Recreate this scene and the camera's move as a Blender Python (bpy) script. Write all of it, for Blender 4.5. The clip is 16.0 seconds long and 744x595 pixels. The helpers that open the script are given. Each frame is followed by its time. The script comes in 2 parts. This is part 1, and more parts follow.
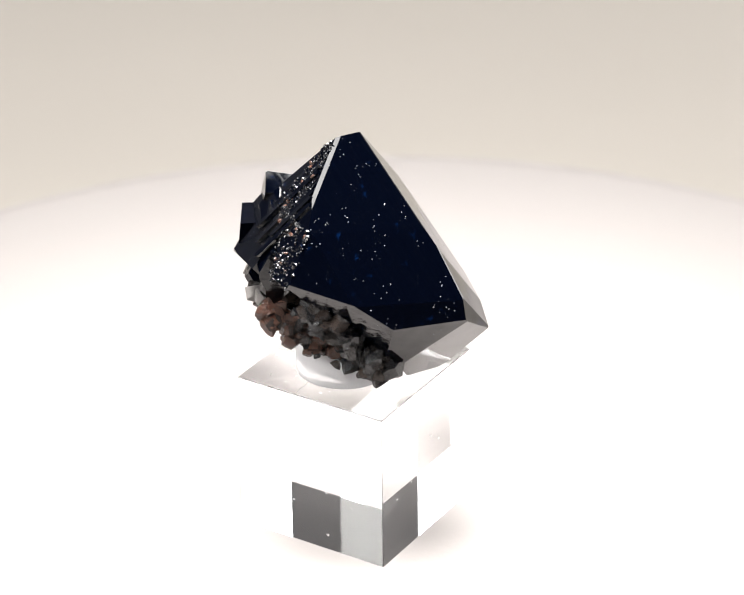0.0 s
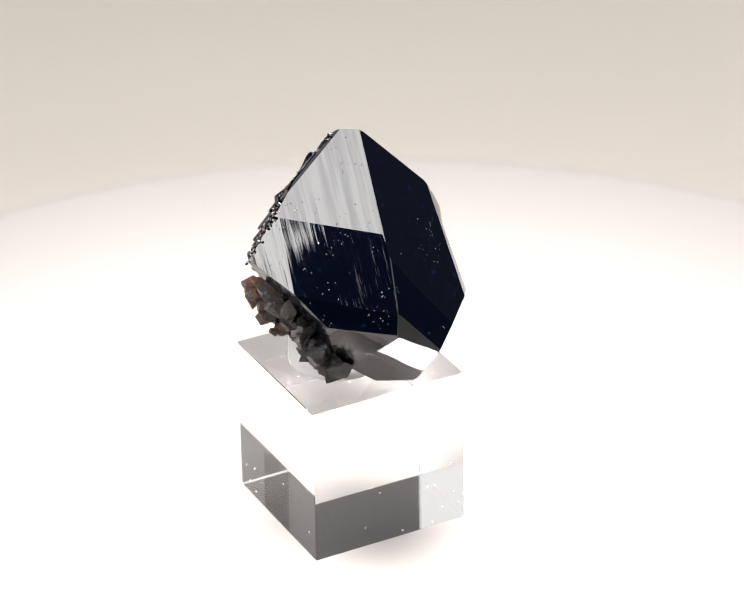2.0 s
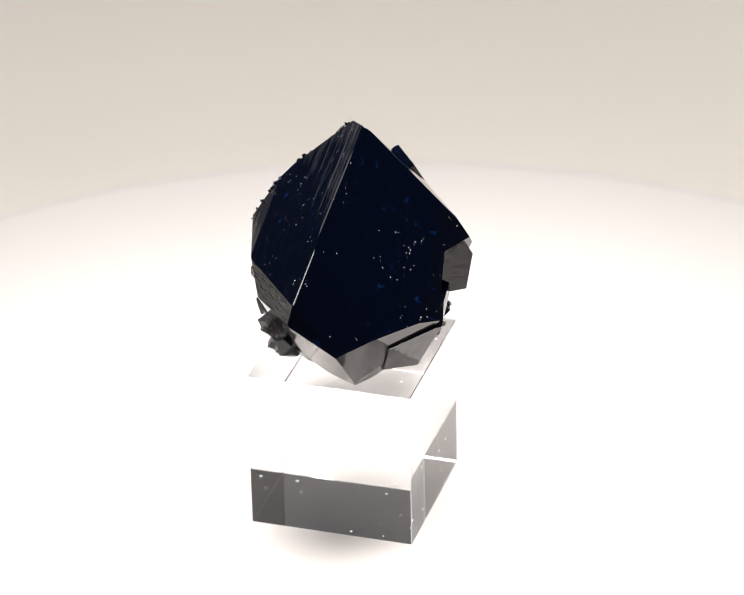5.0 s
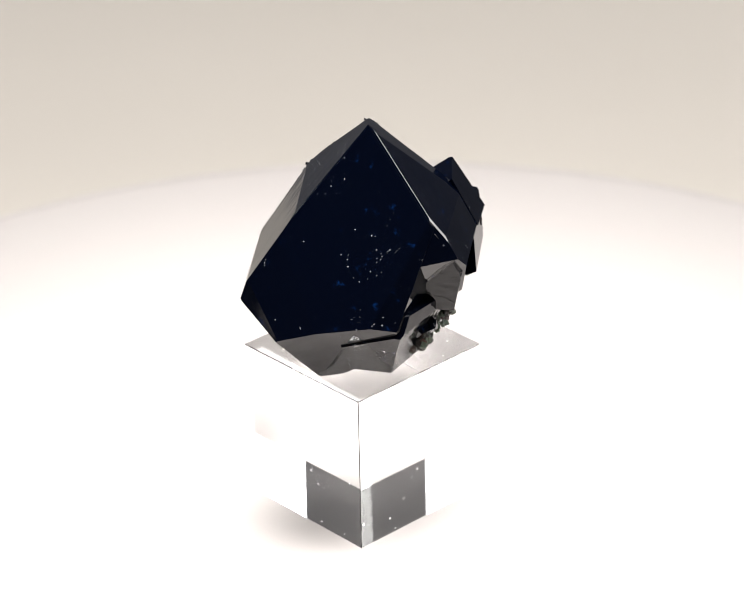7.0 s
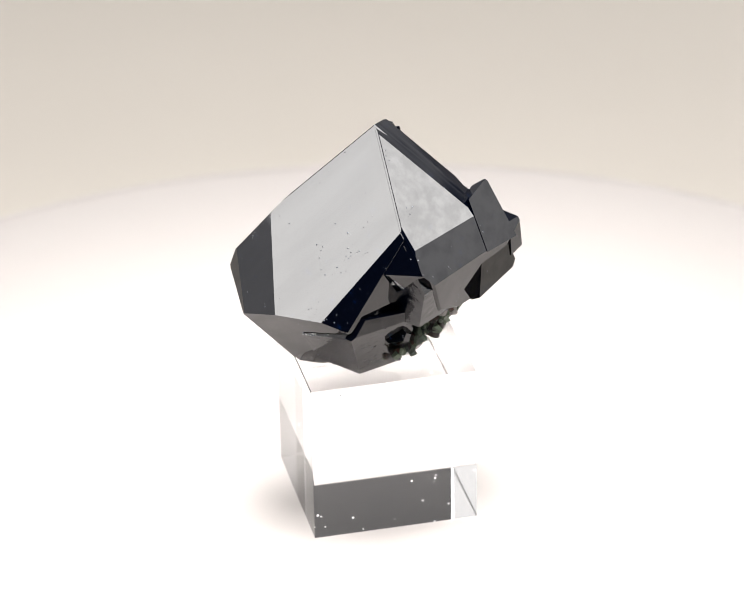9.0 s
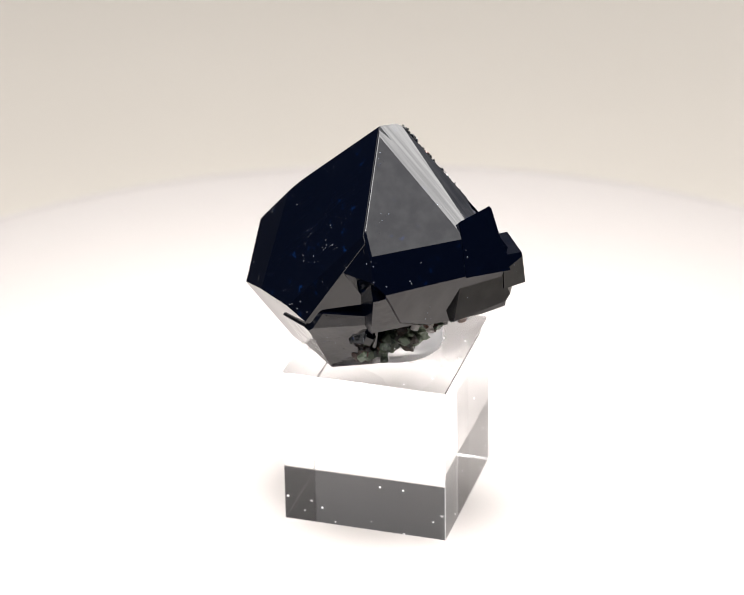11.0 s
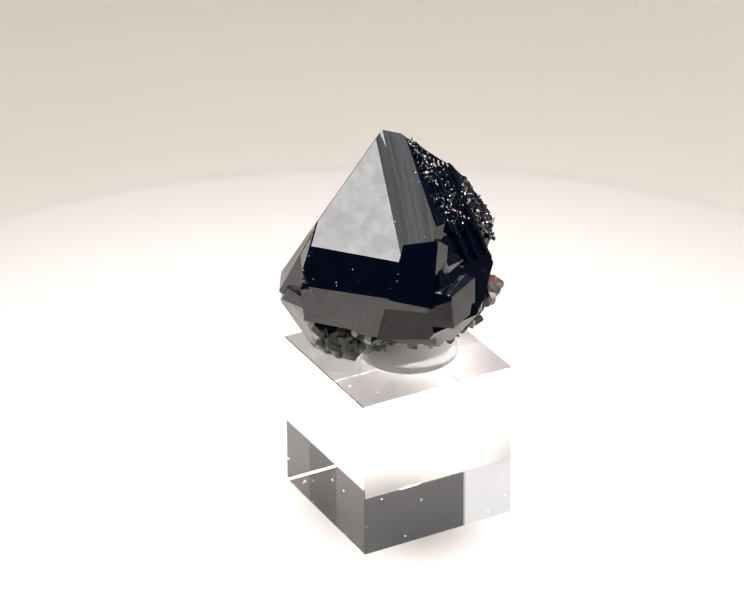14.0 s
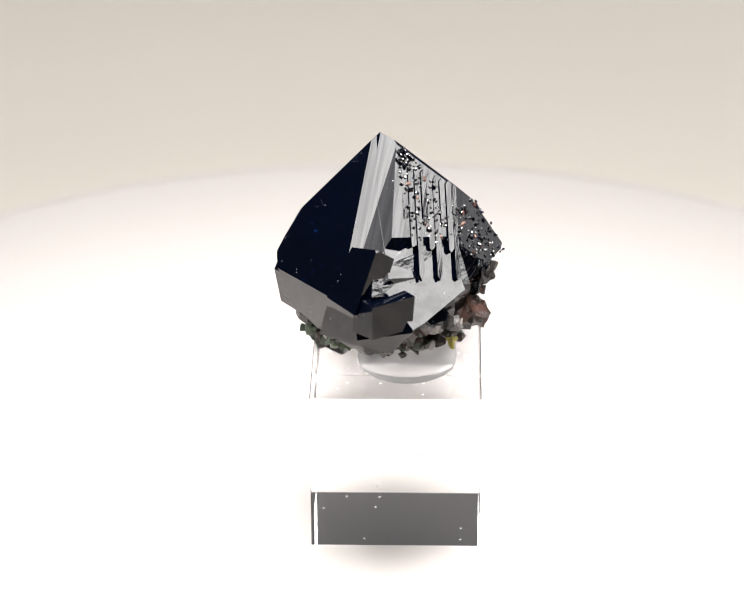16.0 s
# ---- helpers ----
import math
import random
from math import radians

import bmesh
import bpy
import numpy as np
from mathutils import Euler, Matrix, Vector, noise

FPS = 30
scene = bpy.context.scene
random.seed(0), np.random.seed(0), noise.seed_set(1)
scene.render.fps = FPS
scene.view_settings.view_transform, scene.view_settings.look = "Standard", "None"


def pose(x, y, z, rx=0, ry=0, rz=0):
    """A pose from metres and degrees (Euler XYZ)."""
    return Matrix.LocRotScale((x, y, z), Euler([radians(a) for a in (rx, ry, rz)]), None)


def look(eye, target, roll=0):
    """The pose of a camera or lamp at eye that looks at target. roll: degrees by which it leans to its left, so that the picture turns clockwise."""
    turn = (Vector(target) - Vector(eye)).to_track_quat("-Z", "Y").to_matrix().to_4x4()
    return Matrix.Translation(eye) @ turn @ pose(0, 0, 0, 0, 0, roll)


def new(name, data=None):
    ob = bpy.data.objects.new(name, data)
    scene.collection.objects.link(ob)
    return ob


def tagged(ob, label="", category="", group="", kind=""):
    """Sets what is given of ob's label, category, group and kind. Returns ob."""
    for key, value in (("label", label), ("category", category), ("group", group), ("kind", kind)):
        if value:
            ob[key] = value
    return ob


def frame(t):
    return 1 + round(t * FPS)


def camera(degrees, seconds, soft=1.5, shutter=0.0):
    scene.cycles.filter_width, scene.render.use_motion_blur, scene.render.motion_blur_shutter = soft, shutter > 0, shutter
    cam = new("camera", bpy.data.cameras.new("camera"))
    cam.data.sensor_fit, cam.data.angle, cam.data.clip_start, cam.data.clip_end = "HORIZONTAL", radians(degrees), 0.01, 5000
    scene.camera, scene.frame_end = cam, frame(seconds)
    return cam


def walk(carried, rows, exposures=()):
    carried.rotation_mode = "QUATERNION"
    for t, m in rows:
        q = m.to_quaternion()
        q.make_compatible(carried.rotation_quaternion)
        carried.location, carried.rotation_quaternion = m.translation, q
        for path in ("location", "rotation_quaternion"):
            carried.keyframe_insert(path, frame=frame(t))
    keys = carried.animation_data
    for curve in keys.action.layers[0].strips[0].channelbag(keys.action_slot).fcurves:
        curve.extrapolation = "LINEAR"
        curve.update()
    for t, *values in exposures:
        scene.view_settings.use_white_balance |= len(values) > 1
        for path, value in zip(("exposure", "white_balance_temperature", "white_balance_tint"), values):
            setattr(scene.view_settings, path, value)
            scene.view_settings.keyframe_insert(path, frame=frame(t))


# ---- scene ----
# Unit of the plan: one edge of the acrylic block, 25 mm. The turntable turns about the world's z axis.
U = 0.025
cam = camera(12.78, 16.0, soft=0.8)
cam.data.dof.use_dof, cam.data.dof.focus_distance, cam.data.dof.aperture_fstop = True, 0.482, 24
STAND = pose(0, -17.2577 * U, 10.5762 * U, 90 - 28.04, 0, 0.01) @ pose(0, 0, 0, 0, 0, -0.756)
walk(cam, [(0.0, STAND), (16.0, STAND)], exposures=[(0.0, 0.0), (16.0, 0.0)])


# ---- light: a softbox to either side, weaker ones between them, added fill overhead, in a dim studio ----
world = bpy.data.worlds.new("studio")
world.use_nodes = True
world.node_tree.nodes["Background"].inputs[0].default_value = (0.02, 0.02, 0.02, 1)
scene.world = world


def softbox(name, azimuth, elevation, distance, width, height, watts, tint):
    data = bpy.data.lights.new(name, "AREA")
    data.shape, data.size, data.size_y, data.energy, data.color = "RECTANGLE", width, height, watts, tint
    a, e = radians(azimuth), radians(elevation)
    eye = Vector((math.cos(a) * math.cos(e), math.sin(a) * math.cos(e), math.sin(e))) * distance
    lamp = new(name, data)
    lamp.matrix_world = look(eye + Vector((0, 0, 1.8 * U)), (0, 0, 1.8 * U))
    return lamp


softbox("softbox_and_fill_lamp", -166, 38.5, 0.55, 0.40, 0.42, 5.3, (1.0, 0.98, 0.96))
softbox("softbox_and_fill_lamp", 6, 39, 0.55, 0.40, 0.38, 4.4, (1.0, 0.98, 0.96))
# unseen lamp overhead, added to lift the turntable's shadows and light the paper
softbox("softbox_and_fill_lamp", 90, 81, 0.42, 0.26, 0.20, 2.0, (1.0, 0.98, 0.96))
softbox("softbox_and_fill_lamp", -121.5, 53.5, 0.60, 0.18, 0.28, 0.32, (1.0, 0.98, 0.96))
softbox("softbox_and_fill_lamp", -36, 56, 0.60, 0.22, 0.22, 0.29, (1.0, 0.98, 0.96))
softbox("softbox_and_fill_lamp", 2, 12.5, 0.58, 0.36, 0.11, 0.19, (1.0, 0.98, 0.96))
softbox("softbox_and_fill_lamp", -174, 12.5, 0.58, 0.32, 0.11, 0.11, (1.0, 0.98, 0.96))
softbox("softbox_and_fill_lamp", 136, 29, 0.60, 0.40, 0.18, 0.19, (1.0, 0.98, 0.97))
softbox("softbox_and_fill_lamp", 37, 29, 0.60, 0.20, 0.18, 0.09, (1.0, 0.98, 0.97))
# an unseen spot, added to brighten the turntable's middle, fading towards its rim
data = bpy.data.lights.new("added_spot_lamp", "SPOT")
data.energy, data.color, data.spot_size, data.spot_blend, data.shadow_soft_size = 25.0, (1.0, 0.980, 0.958), 0.76, 1.0, 0.08
new("added_spot_lamp", data).matrix_world = look((0, 0.004, 0.30), (0, -0.006, 0))


# ---- materials ----
def material(name, colour, roughness=0.5, metallic=0.0, ior=1.5, transmission=0.0):
    m = bpy.data.materials.new(name)
    m.use_nodes = True
    b = m.node_tree.nodes["Principled BSDF"]
    b.inputs["Base Color"].default_value = (*colour, 1)
    b.inputs["Roughness"].default_value = roughness
    b.inputs["Metallic"].default_value = metallic
    b.inputs["IOR"].default_value = ior
    b.inputs["Transmission Weight"].default_value = transmission
    return m


def node(m, kind, **values):
    n = m.node_tree.nodes.new(kind)
    for key, value in values.items():
        n.inputs[key.replace("_", " ")].default_value = value
    return n


def wire(m, out, into):
    m.node_tree.links.new(out, into)


def mapped(m, scale):
    """Object coordinates, stretched."""
    c, v = node(m, "ShaderNodeTexCoord"), node(m, "ShaderNodeMapping", Scale=scale)
    wire(m, c.outputs["Object"], v.inputs["Vector"])
    return v.outputs["Vector"]


def ramp(m, value, lo, hi, low=(0, 0, 0), high=(1, 1, 1)):
    r = node(m, "ShaderNodeValToRGB")
    r.color_ramp.elements[0].position, r.color_ramp.elements[0].color = lo, (*low, 1)
    r.color_ramp.elements[1].position, r.color_ramp.elements[1].color = hi, (*high, 1)
    wire(m, value, r.inputs["Fac"])
    return r.outputs["Color"]


def mixed(m, factor, one, two):
    x = m.node_tree.nodes.new("ShaderNodeMix")
    x.data_type = "RGBA"
    wire(m, factor, x.inputs["Factor"])
    for socket, c in ((x.inputs["A"], one), (x.inputs["B"], two)):
        if isinstance(c, tuple):
            socket.default_value = (*c, 1)
        else:
            wire(m, c, socket)
    return x.outputs["Result"]


def bumped(m, height, distance, strength=1.0, below=None):
    b = node(m, "ShaderNodeBump", Strength=strength, Distance=distance)
    wire(m, height, b.inputs["Height"])
    if below:
        wire(m, below, b.inputs["Normal"])
    return b.outputs["Normal"]


def shader(m):
    return m.node_tree.nodes["Principled BSDF"]


def plastic(name, colour, roughness):
    """A plain surface with faint mottling and fine grain."""
    m = material(name, colour, roughness)
    n = node(m, "ShaderNodeTexNoise", Scale=9.0, Detail=4.0)
    wire(m, mapped(m, (1, 1, 1)), n.inputs["Vector"])
    wire(m, mixed(m, ramp(m, n.outputs["Fac"], 0.3, 0.7), tuple(c * 0.965 for c in colour), colour), shader(m).inputs["Base Color"])
    g = node(m, "ShaderNodeTexNoise", Scale=900.0, Detail=2.0)
    wire(m, mapped(m, (1, 1, 1)), g.inputs["Vector"])
    wire(m, bumped(m, g.outputs["Fac"], 0.0001, 0.3), shader(m).inputs["Normal"])
    return m


white_plastic = plastic("white_plastic", (0.235, 0.218, 0.211), 0.8)
paper = plastic("cream_paper", (0.330, 0.305, 0.275), 0.8)
pale_paint = material("pale_wall_paint", (0.31, 0.31, 0.32), 0.8)
wall_paint = material("grey_wall_paint", (0.14, 0.14, 0.14), 0.8)


def clear(name, ior, roughness, dust):
    """Clear plastic with specks of dust and faint scratches."""
    m = material(name, (1, 1, 1), roughness, 0, ior, 1.0)
    v = node(m, "ShaderNodeTexVoronoi", Scale=560.0)
    wire(m, mapped(m, (1, 1, 1)), v.inputs["Vector"])
    keep = ramp(m, v.outputs["Color"], 1 - dust, 1 - dust + 0.01)
    spot = ramp(m, v.outputs["Distance"], 0.07, 0.12, (1, 1, 1), (0, 0, 0))
    both = node(m, "ShaderNodeMath")
    both.operation = "MULTIPLY"
    wire(m, keep, both.inputs[0])
    wire(m, spot, both.inputs[1])
    r = node(m, "ShaderNodeMath")
    r.operation = "SUBTRACT"
    r.inputs[0].default_value = 1.0
    wire(m, both.outputs[0], r.inputs[1])
    wire(m, r.outputs[0], shader(m).inputs["Transmission Weight"])
    return m


acrylic = clear("clear_acrylic", 1.49, 0.0, 0.31)
glue = material("clear_glue", (0.98, 0.98, 0.99), 0.12, 0, 1.22, 0.65)


def sloped(m, azimuth, slope, scale):
    """Object coordinates whose z runs up a slope of that azimuth."""
    c = node(m, "ShaderNodeTexCoord")
    one = node(m, "ShaderNodeMapping", Rotation=(0, 0, radians(-azimuth)))
    two = node(m, "ShaderNodeMapping", Rotation=(0, radians(slope), 0))
    three = node(m, "ShaderNodeMapping", Scale=scale)
    wire(m, c.outputs["Object"], one.inputs["Vector"])
    wire(m, one.outputs["Vector"], two.inputs["Vector"])
    wire(m, two.outputs["Vector"], three.inputs["Vector"])
    return three.outputs["Vector"]


def crystal_material(name, lines, relief, pits, blue=0.5, rough=0.025, slope=(0, 0), dull=0.4):
    """Dark blue glassy mineral: growth lines, pits, whitish specks, and deep blue patches painted for light glowing
    inside.
    """
    m = material(name, (0.001, 0.002, 0.006), rough, 0, 1.65)
    p = shader(m)
    here = mapped(m, (1, 1, 1))
    patch = node(m, "ShaderNodeTexNoise", Scale=420.0, Detail=9.0, Roughness=0.68, Distortion=0.15)
    wire(m, here, patch.inputs["Vector"])
    deep = mixed(m, ramp(m, patch.outputs["Fac"], 0.62, 0.85), (0.0003, 0.0006, 0.0020), (0.002 * blue, 0.02 * blue, 0.09 * blue))
    v = node(m, "ShaderNodeTexVoronoi", Scale=2900.0)
    wire(m, here, v.inputs["Vector"])
    area = node(m, "ShaderNodeTexNoise", Scale=330.0, Detail=2.0)
    wire(m, here, area.inputs["Vector"])
    one = node(m, "ShaderNodeMath")
    one.operation = "MULTIPLY"
    wire(m, ramp(m, v.outputs["Distance"], 0.16, 0.30, (1, 1, 1), (0, 0, 0)), one.inputs[0])
    wire(m, ramp(m, area.outputs["Fac"], 0.66 - pits * 0.2, 0.74 - pits * 0.2), one.inputs[1])
    two = node(m, "ShaderNodeMath")
    two.operation = "MULTIPLY"
    wire(m, one.outputs[0], two.inputs[0])
    wire(m, ramp(m, v.outputs["Color"], 0.68, 0.76), two.inputs[1])
    wire(m, mixed(m, two.outputs[0], deep, (0.13, 0.15, 0.18)), p.inputs["Base Color"])
    stretch = node(m, "ShaderNodeTexNoise", Scale=1.0, Detail=3.0, Roughness=0.55)
    wire(m, sloped(m, *slope, lines), stretch.inputs["Vector"])
    wave = node(m, "ShaderNodeTexNoise", Scale=75.0, Detail=1.0)
    wire(m, here, wave.inputs["Vector"])
    low = bumped(m, wave.outputs["Fac"], 0.0012, 0.14)
    mid = bumped(m, stretch.outputs["Fac"], relief, 0.6, low)
    wire(m, ramp(m, stretch.outputs["Fac"], 0.36, 0.60, (dull,) * 3, (0.5,) * 3), p.inputs["Specular IOR Level"])
    wire(m, bumped(m, two.outputs[0], 0.0002, 0.8, mid), p.inputs["Normal"])
    wire(m, ramp(m, patch.outputs["Fac"], 0.3, 0.75, (rough * 0.6,) * 3, (rough * 2.2,) * 3), p.inputs["Roughness"])
    return m


spinel = crystal_material("blue_black_spinel", (420, 420, 60), 0.000012, 0.25, 0.6, 0.02, (-100, 48))
spinel_lined = crystal_material("striated_spinel", (1500, 1500, 45), 0.00006, 0.3, 0.7, 0.025, (76, 46), 0.34)
spinel_front = crystal_material("finely_lined_spinel", (1100, 1100, 40), 0.00003, 0.6, 0.55, 0.025, (-100, 48), 0.38)
spinel_smooth = crystal_material("smooth_spinel", (420, 420, 60), 0.000008, 0.25, 0.6, 0.02, (-100, 48), 0.47)
# strongest blue patches: inner glow put into the base colour
spinel_glow = crystal_material("blue_glow_spinel", (420, 420, 60), 0.000012, 0.5, 2.6, 0.03, (-100, 48), 0.42)
spinel_rough = crystal_material("rough_spinel", (500, 500, 1400), 0.00014, 0.45, 0.9, 0.05)
spinel_blue = crystal_material("blue_spinel", (300, 300, 300), 0.0004, 0.7, 2.2, 0.05)


def grain_material(name, dark, light, roughness):
    m = material(name, dark, roughness, 0, 1.6)
    n = node(m, "ShaderNodeTexNoise", Scale=420.0, Detail=6.0, Roughness=0.7)
    wire(m, mapped(m, (1, 1, 1)), n.inputs["Vector"])
    info = node(m, "ShaderNodeObjectInfo")
    add = node(m, "ShaderNodeMath")
    add.operation = "MULTIPLY_ADD"
    wire(m, info.outputs["Random"], add.inputs[0])
    add.inputs[1].default_value = 0.35
    wire(m, n.outputs["Fac"], add.inputs[2])
    wire(m, mixed(m, ramp(m, add.outputs[0], 0.45, 0.95), dark, light), shader(m).inputs["Base Color"])
    wire(m, bumped(m, n.outputs["Fac"], 0.0006, 0.8), shader(m).inputs["Normal"])
    return m


brown_stone = grain_material("brown_stone", (0.016, 0.008, 0.006), (0.14, 0.062, 0.042), 0.16)
dark_stone = grain_material("dark_stone", (0.006, 0.006, 0.007), (0.05, 0.033, 0.025), 0.14)
green_stone = grain_material("green_stone", (0.012, 0.03, 0.025), (0.16, 0.20, 0.13), 0.25)
pale_stone = grain_material("pale_stone", (0.16, 0.15, 0.15), (0.6, 0.56, 0.53), 0.25)
yellow_stone = grain_material("yellow_stone", (0.5, 0.42, 0.05), (0.75, 0.68, 0.2), 0.4)


# ---- helpers for meshes ----
def mesh_of(name, bm, mat, smooth=False):
    me = bpy.data.meshes.new(name)
    bmesh.ops.recalc_face_normals(bm, faces=bm.faces)
    bm.to_mesh(me)
    bm.free()
    me.materials.append(mat)
    if smooth:
        for f in me.polygons:
            f.use_smooth = True
    return me


def part(name, bm, mat, parent=None, label="", smooth=False):
    ob = new(name, mesh_of(name, bm, mat, smooth))
    ob.parent = parent
    return tagged(ob, label)


def direction(azimuth, elevation):
    a, e = radians(azimuth), radians(elevation)
    return Vector((math.cos(a) * math.cos(e), math.sin(a) * math.cos(e), math.sin(e)))


def cut_solid(planes, centre, size):
    """A box round centre, cut by planes (azimuth, elevation, distance from the origin)."""
    bm = bmesh.new()
    bmesh.ops.create_cube(bm, size=size, matrix=Matrix.Translation(centre))
    for az, el, d in planes:
        n = direction(az, el)
        got = bmesh.ops.bisect_plane(bm, geom=bm.verts[:] + bm.edges[:] + bm.faces[:], dist=1e-5, plane_co=n * d, plane_no=n, clear_outer=True)
        rim = [g for g in got["geom_cut"] if isinstance(g, bmesh.types.BMEdge)]
        if len(rim) > 2:
            bmesh.ops.edgeloop_fill(bm, edges=rim)
    return bm


# ---- the place: studio room, table with paper, turntable ----
def slab(name, x0, x1, y0, y1, z0, z1, mat, kind="structure", bevel=0.0):
    bm = bmesh.new()
    bmesh.ops.create_cube(bm, size=1, matrix=Matrix.LocRotScale(((x0 + x1) / 2, (y0 + y1) / 2, (z0 + z1) / 2), None, (x1 - x0, y1 - y0, z1 - z0)))
    if bevel:
        bmesh.ops.bevel(bm, geom=bm.edges[:], offset=bevel, segments=3, profile=0.5, affect="EDGES")
    return tagged(part(name, bm, mat), kind=kind)


FLOOR = -0.80
slab("floor", -1.8, 1.8, -1.8, 1.8, FLOOR - 0.1, FLOOR, wall_paint)
slab("ceiling", -1.8, 1.8, -1.8, 1.8, 1.6, 1.7, wall_paint)
slab("wall_north", -1.8, 1.8, 0.9, 1.0, FLOOR, 1.6, pale_paint)
slab("wall_south", -1.8, 1.8, -1.9, -1.8, FLOOR, 1.6, wall_paint)
slab("wall_east", 1.8, 1.9, -1.8, 1.8, FLOOR, 1.6, wall_paint)
slab("wall_west", -1.9, -1.8, -1.8, 1.8, FLOOR, 1.6, wall_paint)
TABLE = -0.022
slab("backdrop", -0.6, 0.6, -0.22, 0.30, TABLE - 0.01, TABLE, paper)


def turned(profile, steps, bm=None):
    """A solid of revolution about z from (radius, height) pairs, closed on the axis."""
    bm = bm or bmesh.new()
    rings = []
    for r, z in profile:
        rings.append([bm.verts.new((r * math.cos(2 * math.pi * k / steps), r * math.sin(2 * math.pi * k / steps), z)) for k in range(steps)])
    for lo, hi in zip(rings, rings[1:]):
        for k in range(steps):
            bm.faces.new((lo[k], lo[(k + 1) % steps], hi[(k + 1) % steps], hi[k]))
    bm.faces.new(rings[0])
    bm.faces.new(rings[-1])
    return bm


R = 5.04 * U
turntable = new("turntable")
tagged(turntable, "round white plastic turntable on a sheet of cream paper", "turntable")
part("platter", turned([(R - 0.002, -0.012), (R, -0.010), (R - 0.0007, -0.0082), (R - 0.0015, -0.0062), (R - 0.0025, -0.0043), (R - 0.0038, -0.0025), (R - 0.0053, -0.0011), (R - 0.0072, -0.0003), (R - 0.0095, 0.0)], 128), white_plastic, turntable)
part("base", turned([(R * 0.8, TABLE), (R * 0.8, -0.012)], 64), white_plastic, turntable)

# ---- the acrylic block ----
bm = bmesh.new()
bmesh.ops.create_cube(bm, size=U, matrix=Matrix.Translation((-0.1342 * U, 0.0452 * U, 0.5 * U + 0.0001)))
bmesh.ops.bevel(bm, geom=bm.edges[:], offset=0.0001, segments=1, affect="EDGES")
block = tagged(part("display_block", bm, acrylic), "clear acrylic cube with polished faces on the white turntable", "display block")

block.visible_shadow = False

# ---- the clear pad that holds the specimen ----
bm = turned([(0.285 * U, 0.0), (0.295 * U, 0.012 * U), (0.295 * U, 0.05 * U), (0.29 * U, 0.12 * U), (0.275 * U, 0.19 * U), (0.24 * U, 0.25 * U), (0.15 * U, 0.29 * U)], 64)
bm.transform(Matrix.Translation((-0.195 * U, 0.075 * U, 0.9955 * U + 0.0002)))
pad = tagged(part("glue_pad", bm, glue, smooth=True), "round clear glue pad between the block and the crystal", "glue pad")

pad.visible_shadow = False

# ---- the specimen ----
specimen = new("mineral_specimen")
tagged(specimen, "blue-black octahedral crystal with brown matrix on a clear block", "mineral")
# facets of the main octahedron: azimuth, elevation, distance (in block edges)
FACETS = {
    "a1": (-138.5, 43.0, 1.690), "b1": (-138.5, 37.4, 1.563), "band": (-139.0, 19.2, 1.190), "left": (-156.0, 29.5, 1.447),
    "a2": (-45.3, 32.0, 1.262), "b2": (-54.6, 28.6, 1.240), "c2": (-26.1, 20.6, 1.024),
    "a3": (36.6, 39.4, 1.566), "b3": (36.8, 29.4, 1.323), "c3": (37, 6, 0.68), "c4": (37, -60, -0.955),
    "a4": (52.6, 44.4, 1.740), "a5": (80.2, 44.4, 1.804), "a0": (131.5, 35.2, 1.578), "d0": (143.9, 29.6, 1.452), "e0": (125, 13, 0.96),
    "tip": (-77.1, 13.6, 1.066), "g1": (-118.6, -39.5, -0.372), "g2": (-40, -29, -0.222), "g3": (-136.3, -28.3, -0.109), "g4": (-30, -38, -0.443), "x": (18.1, -6.8, 0.216),
    "u1": (-168.7, -22.8, -0.035), "u2": (15, -37, -0.533), "u3": (74, -50, -0.785), "u4": (123, -44, -0.749), "u5": (159, -44, -0.702), "foot": (0, -90, -1.04),
}


def bevel_of(one, two, depth):
    """The plane that takes the edge off two facets."""
    (a, da), (b, db) = ((direction(*k[:2]), k[2]) for k in (one, two))
    n = (a + b).normalized()
    return math.degrees(math.atan2(n.y, n.x)), math.degrees(math.asin(n.z)), (da + db) / (a + b).length - depth


EDGES = [bevel_of(FACETS[k], FACETS[m], depth) for k, m, depth in (("a1", "a2", 0.003), ("b1", "b2", 0.002), ("a1", "a0", 0.010))]
FINISH = {"a1": 4, "b1": 4, "a2": 5, "b2": 5, "c2": 6, "a0": 1, "d0": 1, "a4": 1, "a5": 1, "band": 2, "left": 4, "u1": 2, "u4": 2, "u5": 2, "e0": 1}


def crystal(name, planes, centre, size, parent, label="", finish=None):
    bm = cut_solid(planes, centre, size)
    bm.normal_update()
    for f in bm.faces:
        for key, slot in (finish or {}).items():
            if f.normal.dot(direction(*FACETS[key][:2])) > 0.9995:
                f.material_index = slot
    bm.transform(Matrix.Scale(U, 4))
    ob = part(name, bm, spinel, parent, label)
    ob.data.materials.append(spinel_lined)
    ob.data.materials.append(spinel_rough)
    ob.data.materials.append(spinel_blue)
    ob.data.materials.append(spinel_front)
    ob.data.materials.append(spinel_smooth)
    ob.data.materials.append(spinel_glow)
    return ob


main = crystal("main_crystal", list(FACETS.values()) + EDGES, (-0.1, 0, 1.7), 3.0, specimen, "sharp glossy blue-black octahedron", FINISH)

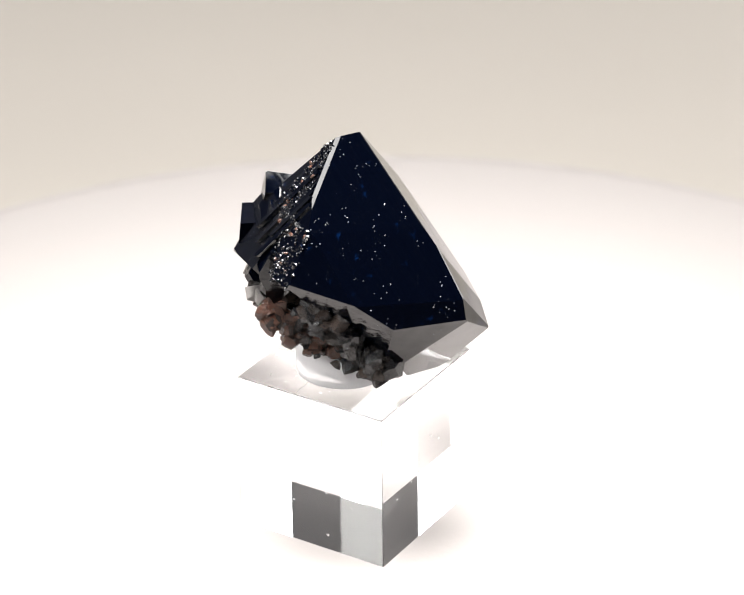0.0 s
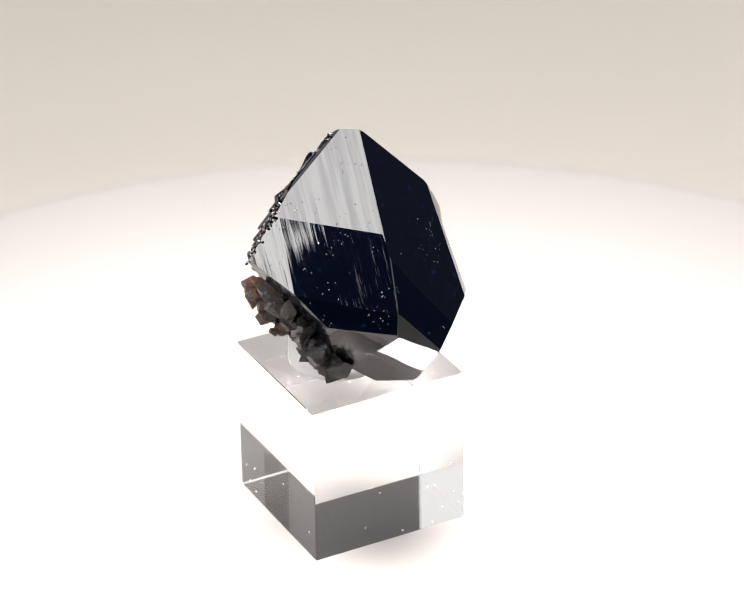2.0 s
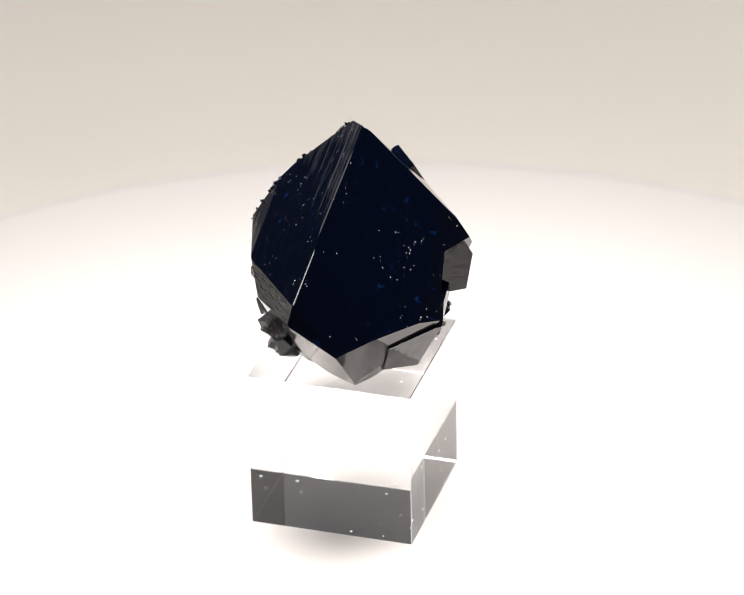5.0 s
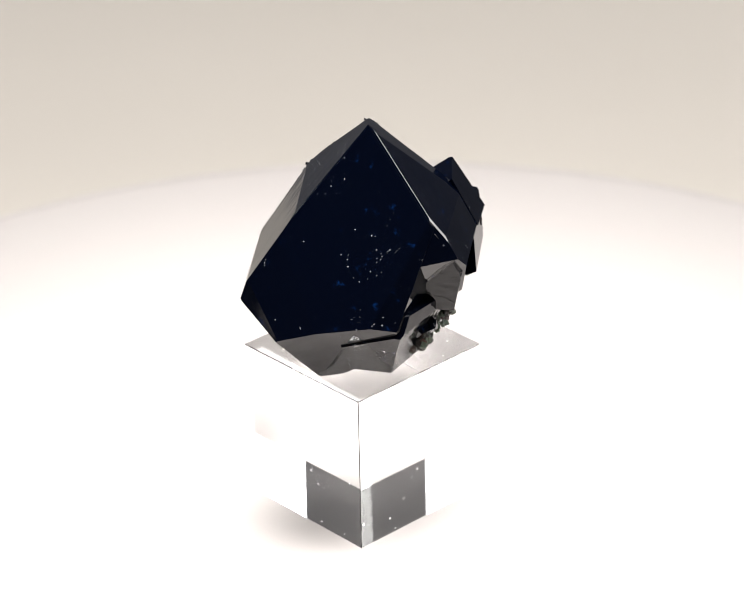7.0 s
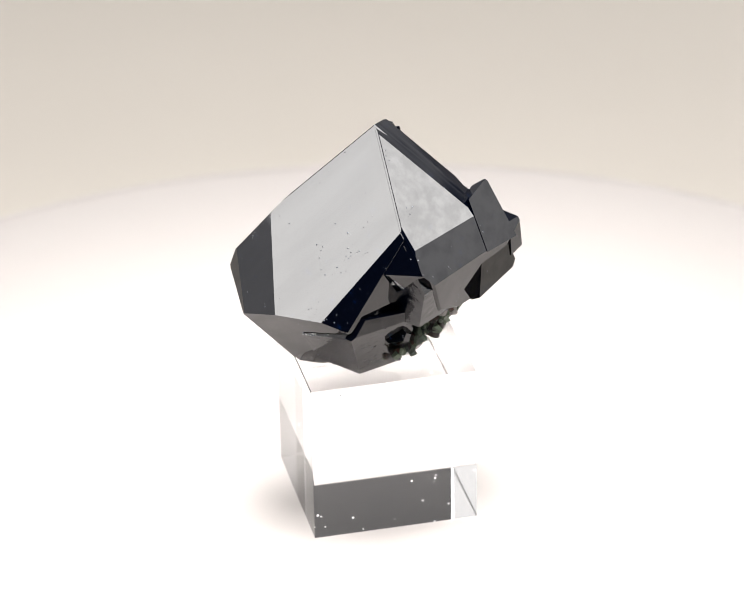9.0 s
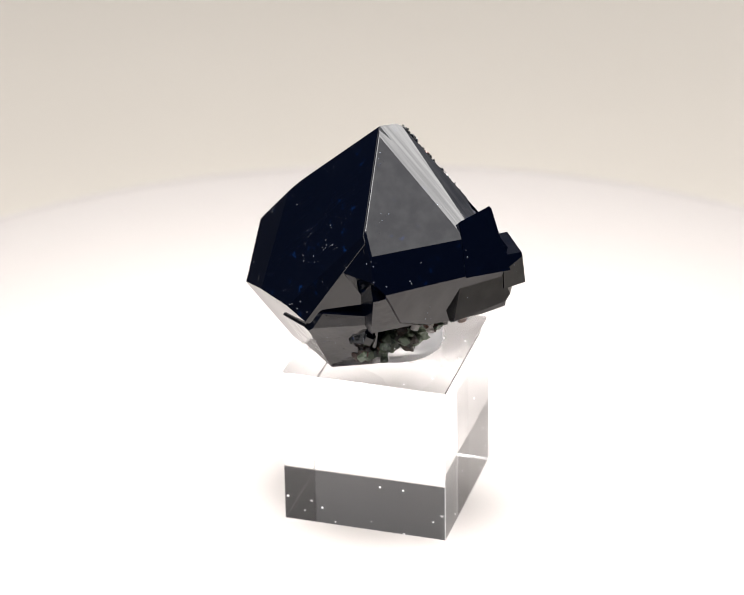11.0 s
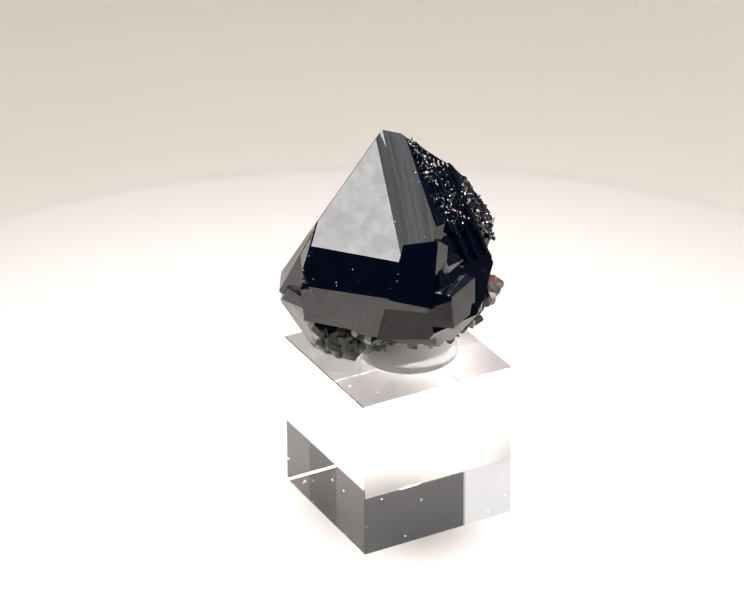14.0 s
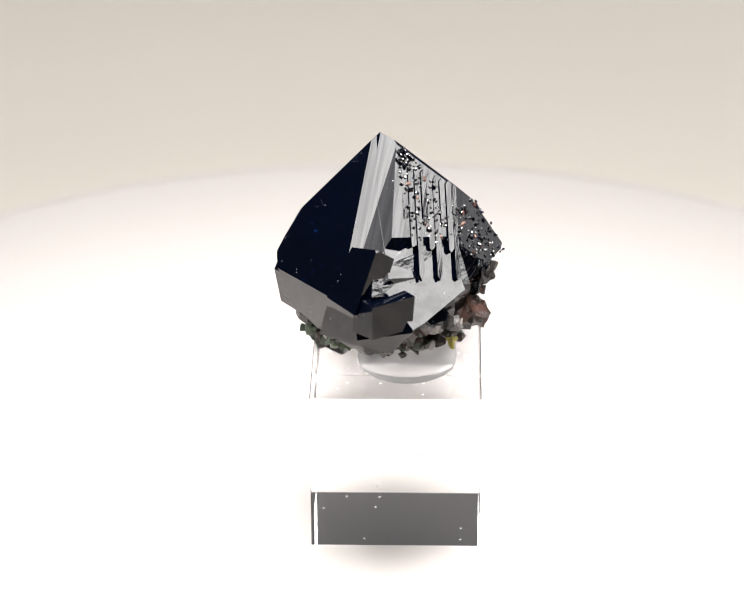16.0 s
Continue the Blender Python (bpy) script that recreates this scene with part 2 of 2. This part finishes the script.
# a second crystal that carries the third face, overhanging the first
crystal("flank_crystal", [
    (36.6, 39.4, 1.578), (36.8, 29.4, 1.3504), (38.7, -10.6, 0.262), (-45.3, 32.0, 1.260), (-26.1, 20.6, 1.021), (-138.5, 43.0, 1.687), (131.5, 35.2, 1.574), (52.6, 44.4, 1.7412), (80.2, 44.4, 1.8052), bevel_of((-45.3, 32.0, 1.260), (36.6, 39.4, 1.578), 0.0014), bevel_of((-26.1, 20.6, 1.021), (36.6, 39.4, 1.578), 0.004),
    (-24, -28, -0.446), (20, -50, -0.80), (50, -50, -0.70), (127, 0, 0.632), (-143, 0, 0.12), (140, 40, 1.62), (0, -90, -1.43),
], (0.25, 0.45, 1.75), 1.9, specimen, "dark glossy crystal face overhanging a hollow", FINISH)
# the bulk behind it
crystal("side_crystal", [
    (37.3, 30.5, 1.345), (90, 75, 2.035), (130.5, 35.2, 1.558), (95, 20, 1.33), (37, 6, 0.735), (60, -60, -0.93), (100, -30, -0.06), (-60, 12, -0.045), (-140, 0, 0.10), (150, -40, -0.55), (0, -90, -1.42), (135, 2, 0.80),
], (0, 0.6, 1.75), 1.6, specimen, "smaller dark crystal grown on the flank")
# striated growth that closes the hollow between them
infill = crystal("side_crystal", [(36.8, 28.4, 1.29), (38.7, -10.6, 0.245), (127, 0, 0.67), (132, 30, 1.44), (120, -25, -0.12), (-143, 0, 0.2), (0, -90, -1.44), (-53, 0, 0.2), (0, 90, 1.93)], (0.0, 0.5, 1.65), 1.4, specimen, "pale greenish striated crystal")
for f in infill.data.polygons:
    f.material_index = 2
# square-cut crystals at its end, stepped
crystal("knob_crystal", [(36.8, 29.4, 1.3544), (-53, 5, -0.21), (127, 8, 0.868), (-117, 48, 1.117), (125, 45, 1.87), (-143, -28.4, -1.19), (0, -90, -1.72)], (0.0, 0.7, 1.9), 0.8, specimen, "square-cut dark crystal")
crystal("knob_crystal", [(50, 3, 0.780), (-53, 0, -0.60), (122, 6, 0.955), (110, 40, 1.81), (0, 90, 1.79), (36.8, 29.4, 1.335), (-140, -10, -0.60), (37, -50, -0.78), (0, -90, -1.60)], (0.0, 0.8, 1.75), 0.8, specimen)


def octahedron(name, centre, size, turn, parent, cap=0.8, mat=0, label="", lean=0):
    """A small octahedron with its corners cut off."""
    c = Vector(centre)
    tilt = pose(0, 0, 0, lean, 0, turn).to_3x3()
    planes = []
    for el in (35.3, -35.3):
        for az in (45, 135, 225, 315):
            n = tilt @ direction(az, el)
            planes.append((math.degrees(math.atan2(n.y, n.x)), math.degrees(math.asin(n.z)), n.dot(c) + size))
    for n in ((1, 0, 0), (-1, 0, 0), (0, 1, 0), (0, -1, 0), (0, 0, 1), (0, 0, -1)):
        n = tilt @ Vector(n)
        planes.append((math.degrees(math.atan2(n.y, n.x)), math.degrees(math.asin(max(-1, min(1, n.z)))), n.dot(c) + size * 1.73 * cap))
    ob = crystal(name, planes, centre, size * 6, parent, label)
    for f in ob.data.polygons:
        f.material_index = mat
    return ob


# small crystals on the flank
octahedron("knob_crystal", (-0.17, 0.64, 1.70), 0.065, 23, specimen, 0.7, 0, "", 28)
octahedron("knob_crystal", (-0.22, 0.58, 1.56), 0.06, 57, specimen, 0.72, 3, "", -22)
octahedron("knob_crystal", (0.06, 0.68, 1.62), 0.055, 31, specimen, 0.7, 2, "", 18)
octahedron("knob_crystal", (-0.33, 0.55, 1.56), 0.085, -14, specimen, 0.75, 3)
# the broken tip under the front; light coming through is painted as blue colour
tip = crystal("broken_tip", [(0, 90, 1.50), (-26.1, 20.6, 1.000), (-54.6, 28.6, 1.10), (-41, -29.8, -0.227), (12, -25, -0.188), (70, -20, -0.20), (8, 2, 0.515), (150, -30, -0.62), (-150, 0, 0.02), (-60, -62, -0.80), (25, -62, -0.83), (0, -90, -1.045)], (0.3, -0.1, 1.25), 0.9, specimen, "translucent blue broken tip with painted inner glow")
for f in tip.data.polygons:
    f.material_index = 3
octahedron("broken_tip", (0.36, 0.06, 1.33), 0.075, 30, specimen, 0.75, 3, "", 15)


def rock(rng, sides):
    """An angular grain of about one unit across."""
    bm = bmesh.new()
    bmesh.ops.create_cube(bm, size=1.1)
    for k in range(sides):
        n = Vector((rng.gauss(0, 1), rng.gauss(0, 1), rng.gauss(0, 1))).normalized()
        got = bmesh.ops.bisect_plane(bm, geom=bm.verts[:] + bm.edges[:] + bm.faces[:], dist=1e-5, plane_co=n * rng.uniform(0.36, 0.5), plane_no=n, clear_outer=True)
        rim = [g for g in got["geom_cut"] if isinstance(g, bmesh.types.BMEdge)]
        if len(rim) > 2:
            bmesh.ops.edgeloop_fill(bm, edges=rim)
    return bm


rng = random.Random(7)
STONES = {m: [mesh_of("grain", rock(rng, 10), m) for k in range(6)] for m in (brown_stone, dark_stone, green_stone, pale_stone, yellow_stone, spinel_rough)}


def grain(centre, size, mat, parent):
    ob = new("grain", rng.choice(STONES[mat]))
    ob.parent = parent
    r = Euler((rng.uniform(0, 6.3), rng.uniform(0, 6.3), rng.uniform(0, 6.3)))
    ob.matrix_basis = Matrix.LocRotScale(Vector(centre) * U, r, Vector((rng.uniform(0.8, 1.25), rng.uniform(0.8, 1.25), rng.uniform(0.8, 1.25))) * size * U)
    return ob


def along(points, count, spread, sizes, mats):
    """Grains strewn along a bent line."""
    pts = [Vector(p) for p in points]
    for k in range(count):
        f = (k + rng.random()) / count * (len(pts) - 1)
        i = min(int(f), len(pts) - 2)
        c = pts[i].lerp(pts[i + 1], f - i) + Vector((rng.gauss(0, spread), rng.gauss(0, spread), rng.gauss(0, spread * 0.7)))
        size = rng.uniform(*sizes)
        c.z = max(c.z, 1.03 + size * 0.5)
        grain(c, size, rng.choice(mats), matrix)


# the matrix: a broken lump under the crystal, with grains on it
bm = bmesh.new()
bmesh.ops.create_icosphere(bm, subdivisions=4, radius=1.0)
for v in bm.verts:
    n = v.co.normalized()
    k = 1 + 0.22 * noise.noise(n * 2.3) + 0.16 * noise.cell(n * 5.0) + 0.10 * noise.noise(n * 9.0)
    v.co = Vector((n.x * 0.33 * k - 0.15, n.y * 0.27 * k + 0.26, max(n.z * 0.24 * k + 1.44, 1.27)))
bm.transform(Matrix.Scale(U, 4))
matrix = part("matrix", bm, dark_stone, specimen, "rough dark brown rock")
bm = bmesh.new()
bmesh.ops.create_icosphere(bm, subdivisions=4, radius=1.0)
for v in bm.verts:
    n = v.co.normalized()
    k = 1 + 0.25 * noise.noise(n * 2.9) + 0.18 * noise.cell(n * 6.0) + 0.10 * noise.noise(n * 11.0)
    v.co = Vector((n.x * 0.15 * k + 0.17, n.y * 0.22 * k + 0.22, n.z * 0.13 * k + 1.36))
bm.transform(Matrix.Scale(U, 4))
part("matrix", bm, green_stone, specimen, "rough greenish rock")
along([(-0.56, 0.32, 1.48), (-0.57, 0.18, 1.42), (-0.54, 0.07, 1.34), (-0.47, 0.0, 1.28)], 75, 0.032, (0.035, 0.079), [brown_stone, brown_stone, brown_stone, dark_stone])
along([(-0.47, 0.28, 1.36), (-0.42, 0.16, 1.27), (-0.38, 0.04, 1.20)], 45, 0.03, (0.035, 0.072), [brown_stone, dark_stone, pale_stone])
along([(-0.45, -0.02, 1.24), (-0.40, -0.12, 1.18), (-0.36, -0.22, 1.13)], 26, 0.02, (0.015, 0.05), [dark_stone, dark_stone, brown_stone])
along([(0.30, 0.38, 1.40), (0.14, 0.48, 1.37), (-0.02, 0.56, 1.35), (-0.12, 0.60, 1.36)], 60, 0.018, (0.021, 0.050), [brown_stone, dark_stone, pale_stone])
along([(-0.06, 0.58, 1.37), (-0.26, 0.55, 1.38), (-0.42, 0.46, 1.40), (-0.54, 0.34, 1.45)], 75, 0.03, (0.021, 0.058), [brown_stone, dark_stone, green_stone, pale_stone])
along([(0.33, 0.30, 1.36), (0.35, 0.12, 1.24), (0.32, 0.0, 1.16)], 45, 0.025, (0.021, 0.050), [green_stone, green_stone, dark_stone, brown_stone])
along([(0.28, 0.36, 1.33), (0.30, 0.2, 1.22), (0.22, 0.05, 1.12)], 30, 0.035, (0.028, 0.058), [dark_stone, green_stone])
along([(-0.38, 0.54, 1.52), (-0.22, 0.62, 1.50), (-0.05, 0.68, 1.50)], 33, 0.02, (0.021, 0.050), [dark_stone, pale_stone, brown_stone])
along([(-0.60, 0.36, 1.47), (-0.58, 0.22, 1.42), (-0.54, 0.10, 1.36)], 26, 0.03, (0.06, 0.10), [brown_stone, brown_stone, dark_stone])
along([(0.0, 0.68, 1.58), (-0.15, 0.64, 1.56), (-0.30, 0.57, 1.52), (-0.45, 0.46, 1.48)], 90, 0.035, (0.035, 0.085), [green_stone, dark_stone, pale_stone, brown_stone])
along([(-0.66, 0.06, 1.60), (-0.60, -0.14, 1.50), (-0.53, -0.27, 1.37), (-0.45, -0.34, 1.23), (-0.42, -0.35, 1.17)], 75, 0.022, (0.05, 0.105), [spinel_rough, spinel_rough, dark_stone])
along([(-0.60, 0.14, 1.52), (-0.54, -0.06, 1.40), (-0.47, -0.22, 1.26), (-0.40, -0.30, 1.15)], 65, 0.022, (0.03, 0.08), [spinel_rough, dark_stone, dark_stone, brown_stone])
along([(0.10, 0.42, 1.38), (0.22, 0.30, 1.33), (0.26, 0.16, 1.26), (0.25, 0.04, 1.19)], 70, 0.035, (0.03, 0.075), [green_stone, green_stone, dark_stone])
grain((-0.46, 0.38, 1.32), 0.05, yellow_stone, matrix)
grain((-0.46, 0.40, 1.29), 0.04, yellow_stone, matrix)
grain((0.24, -0.02, 1.13), 0.10, brown_stone, matrix)


def on_facet(key, u, v, lift=0.0):
    """A point of a facet: u across, v up its slope."""
    az, el, d = FACETS[key]
    n = direction(az, el)
    up = (Vector((0, 0, 1)) - n * n.z).normalized()
    return n * (d + lift) + up.cross(n) * u + up * v


# growth steps on the crusted face: long plates that lie on it side by side, each tilted a little
def step_plate(key, u, v, width, length, lift, tilt):
    az, el, d = FACETS[key]
    n = direction(az, el)
    up = (Vector((0, 0, 1)) - n * n.z).normalized()
    across = up.cross(n)
    run = (across * 0.42 + up).normalized()
    side = run.cross(n)
    top = n * d + across * u + up * v
    bm = bmesh.new()
    low, high = [], []
    for w, far in ((-1, 1.0), (-0.2, 1.0 + rng.uniform(0, 0.06)), (1, 0.97), (1, 0.03), (0.1, 0.0), (-1, rng.uniform(0.03, 0.12))):
        base = top - run * length * far + side * w * width / 2
        low.append(bm.verts.new(base - n * 0.015))
        high.append(bm.verts.new(base + n * (lift + tilt * w * width / 2)))
    bm.faces.new(low)
    bm.faces.new(high)
    for k in range(6):
        bm.faces.new((low[k], low[(k + 1) % 6], high[(k + 1) % 6], high[k]))
    bm.transform(Matrix.Scale(U, 4))
    return part("growth_step", bm, spinel_lined, main)


for k in range(9):
    f = k / 8
    step_plate("a0", 0.0 + 0.27 * f, 1.78 - 0.22 * f, 0.034, 0.34 + 0.16 * (k % 3) - 0.1 * f, 0.003 + 0.003 * (k % 4), (0.10, -0.07, 0.03, -0.12, 0.06)[k % 5])


# crust of tiny grains on the back face and round the edges
def crust(name, count, place, sizes, mat):
    bm = bmesh.new()
    for k in range(count):
        c, size = place(), rng.uniform(*sizes)
        got = bmesh.ops.create_icosphere(bm, subdivisions=1, radius=0.5 * size)
        turn = Euler((rng.uniform(0, 6), rng.uniform(0, 6), rng.uniform(0, 6))).to_matrix().to_4x4()
        squash = Matrix.Diagonal((1.2, rng.uniform(0.5, 1.1), rng.uniform(0.35, 0.8), 1))
        bmesh.ops.transform(bm, matrix=Matrix.Translation(c) @ turn @ squash, verts=got["verts"])
    bm.transform(Matrix.Scale(U, 4))
    return tagged(part(name, bm, mat, main), kind="stuff")


def inside(c):
    return all(direction(az, el).dot(c) < d + 0.016 for az, el, d in FACETS.values())


def back_face():
    v = rng.uniform(1.02, 1.85)
    wide = (1.93 - v) * 0.36
    c = on_facet("a0", rng.uniform(-0.7, 1.25) * wide, v, 0.008 if rng.random() < 0.5 else 0.0)
    return c if inside(c) else back_face()


def back_flank():
    c = on_facet("d0", rng.uniform(0.0, 0.36), rng.uniform(1.0, 1.55), 0.0)
    return c if inside(c) else back_flank()


crust("crust", 120, back_face, (0.010, 0.026), spinel_blue)
crust("crust", 22, back_face, (0.006, 0.014), pale_stone)
crust("crust", 110, back_face, (0.012, 0.034), spinel_rough)
crust("crust", 9, back_face, (0.02, 0.045), brown_stone)
crust("crust", 110, back_flank, (0.010, 0.026), spinel_blue)
crust("crust", 22, back_flank, (0.006, 0.014), pale_stone)
crust("crust", 60, back_flank, (0.015, 0.04), spinel_rough)
crust("crust", 8, back_flank, (0.02, 0.045), brown_stone)


# ---- what moves: all turns with the turntable ----
def motions():
    lean = pose(0, 0, 0, 0.2, -0.355, 0)
    for thing in (turntable, block, pad, specimen):
        walk(thing, [(k * 0.5, pose(0, 0, 0, 0, 0, math.degrees(1.0035 - 0.2609 * k * 0.5)) @ lean) for k in range(33)])


motions()
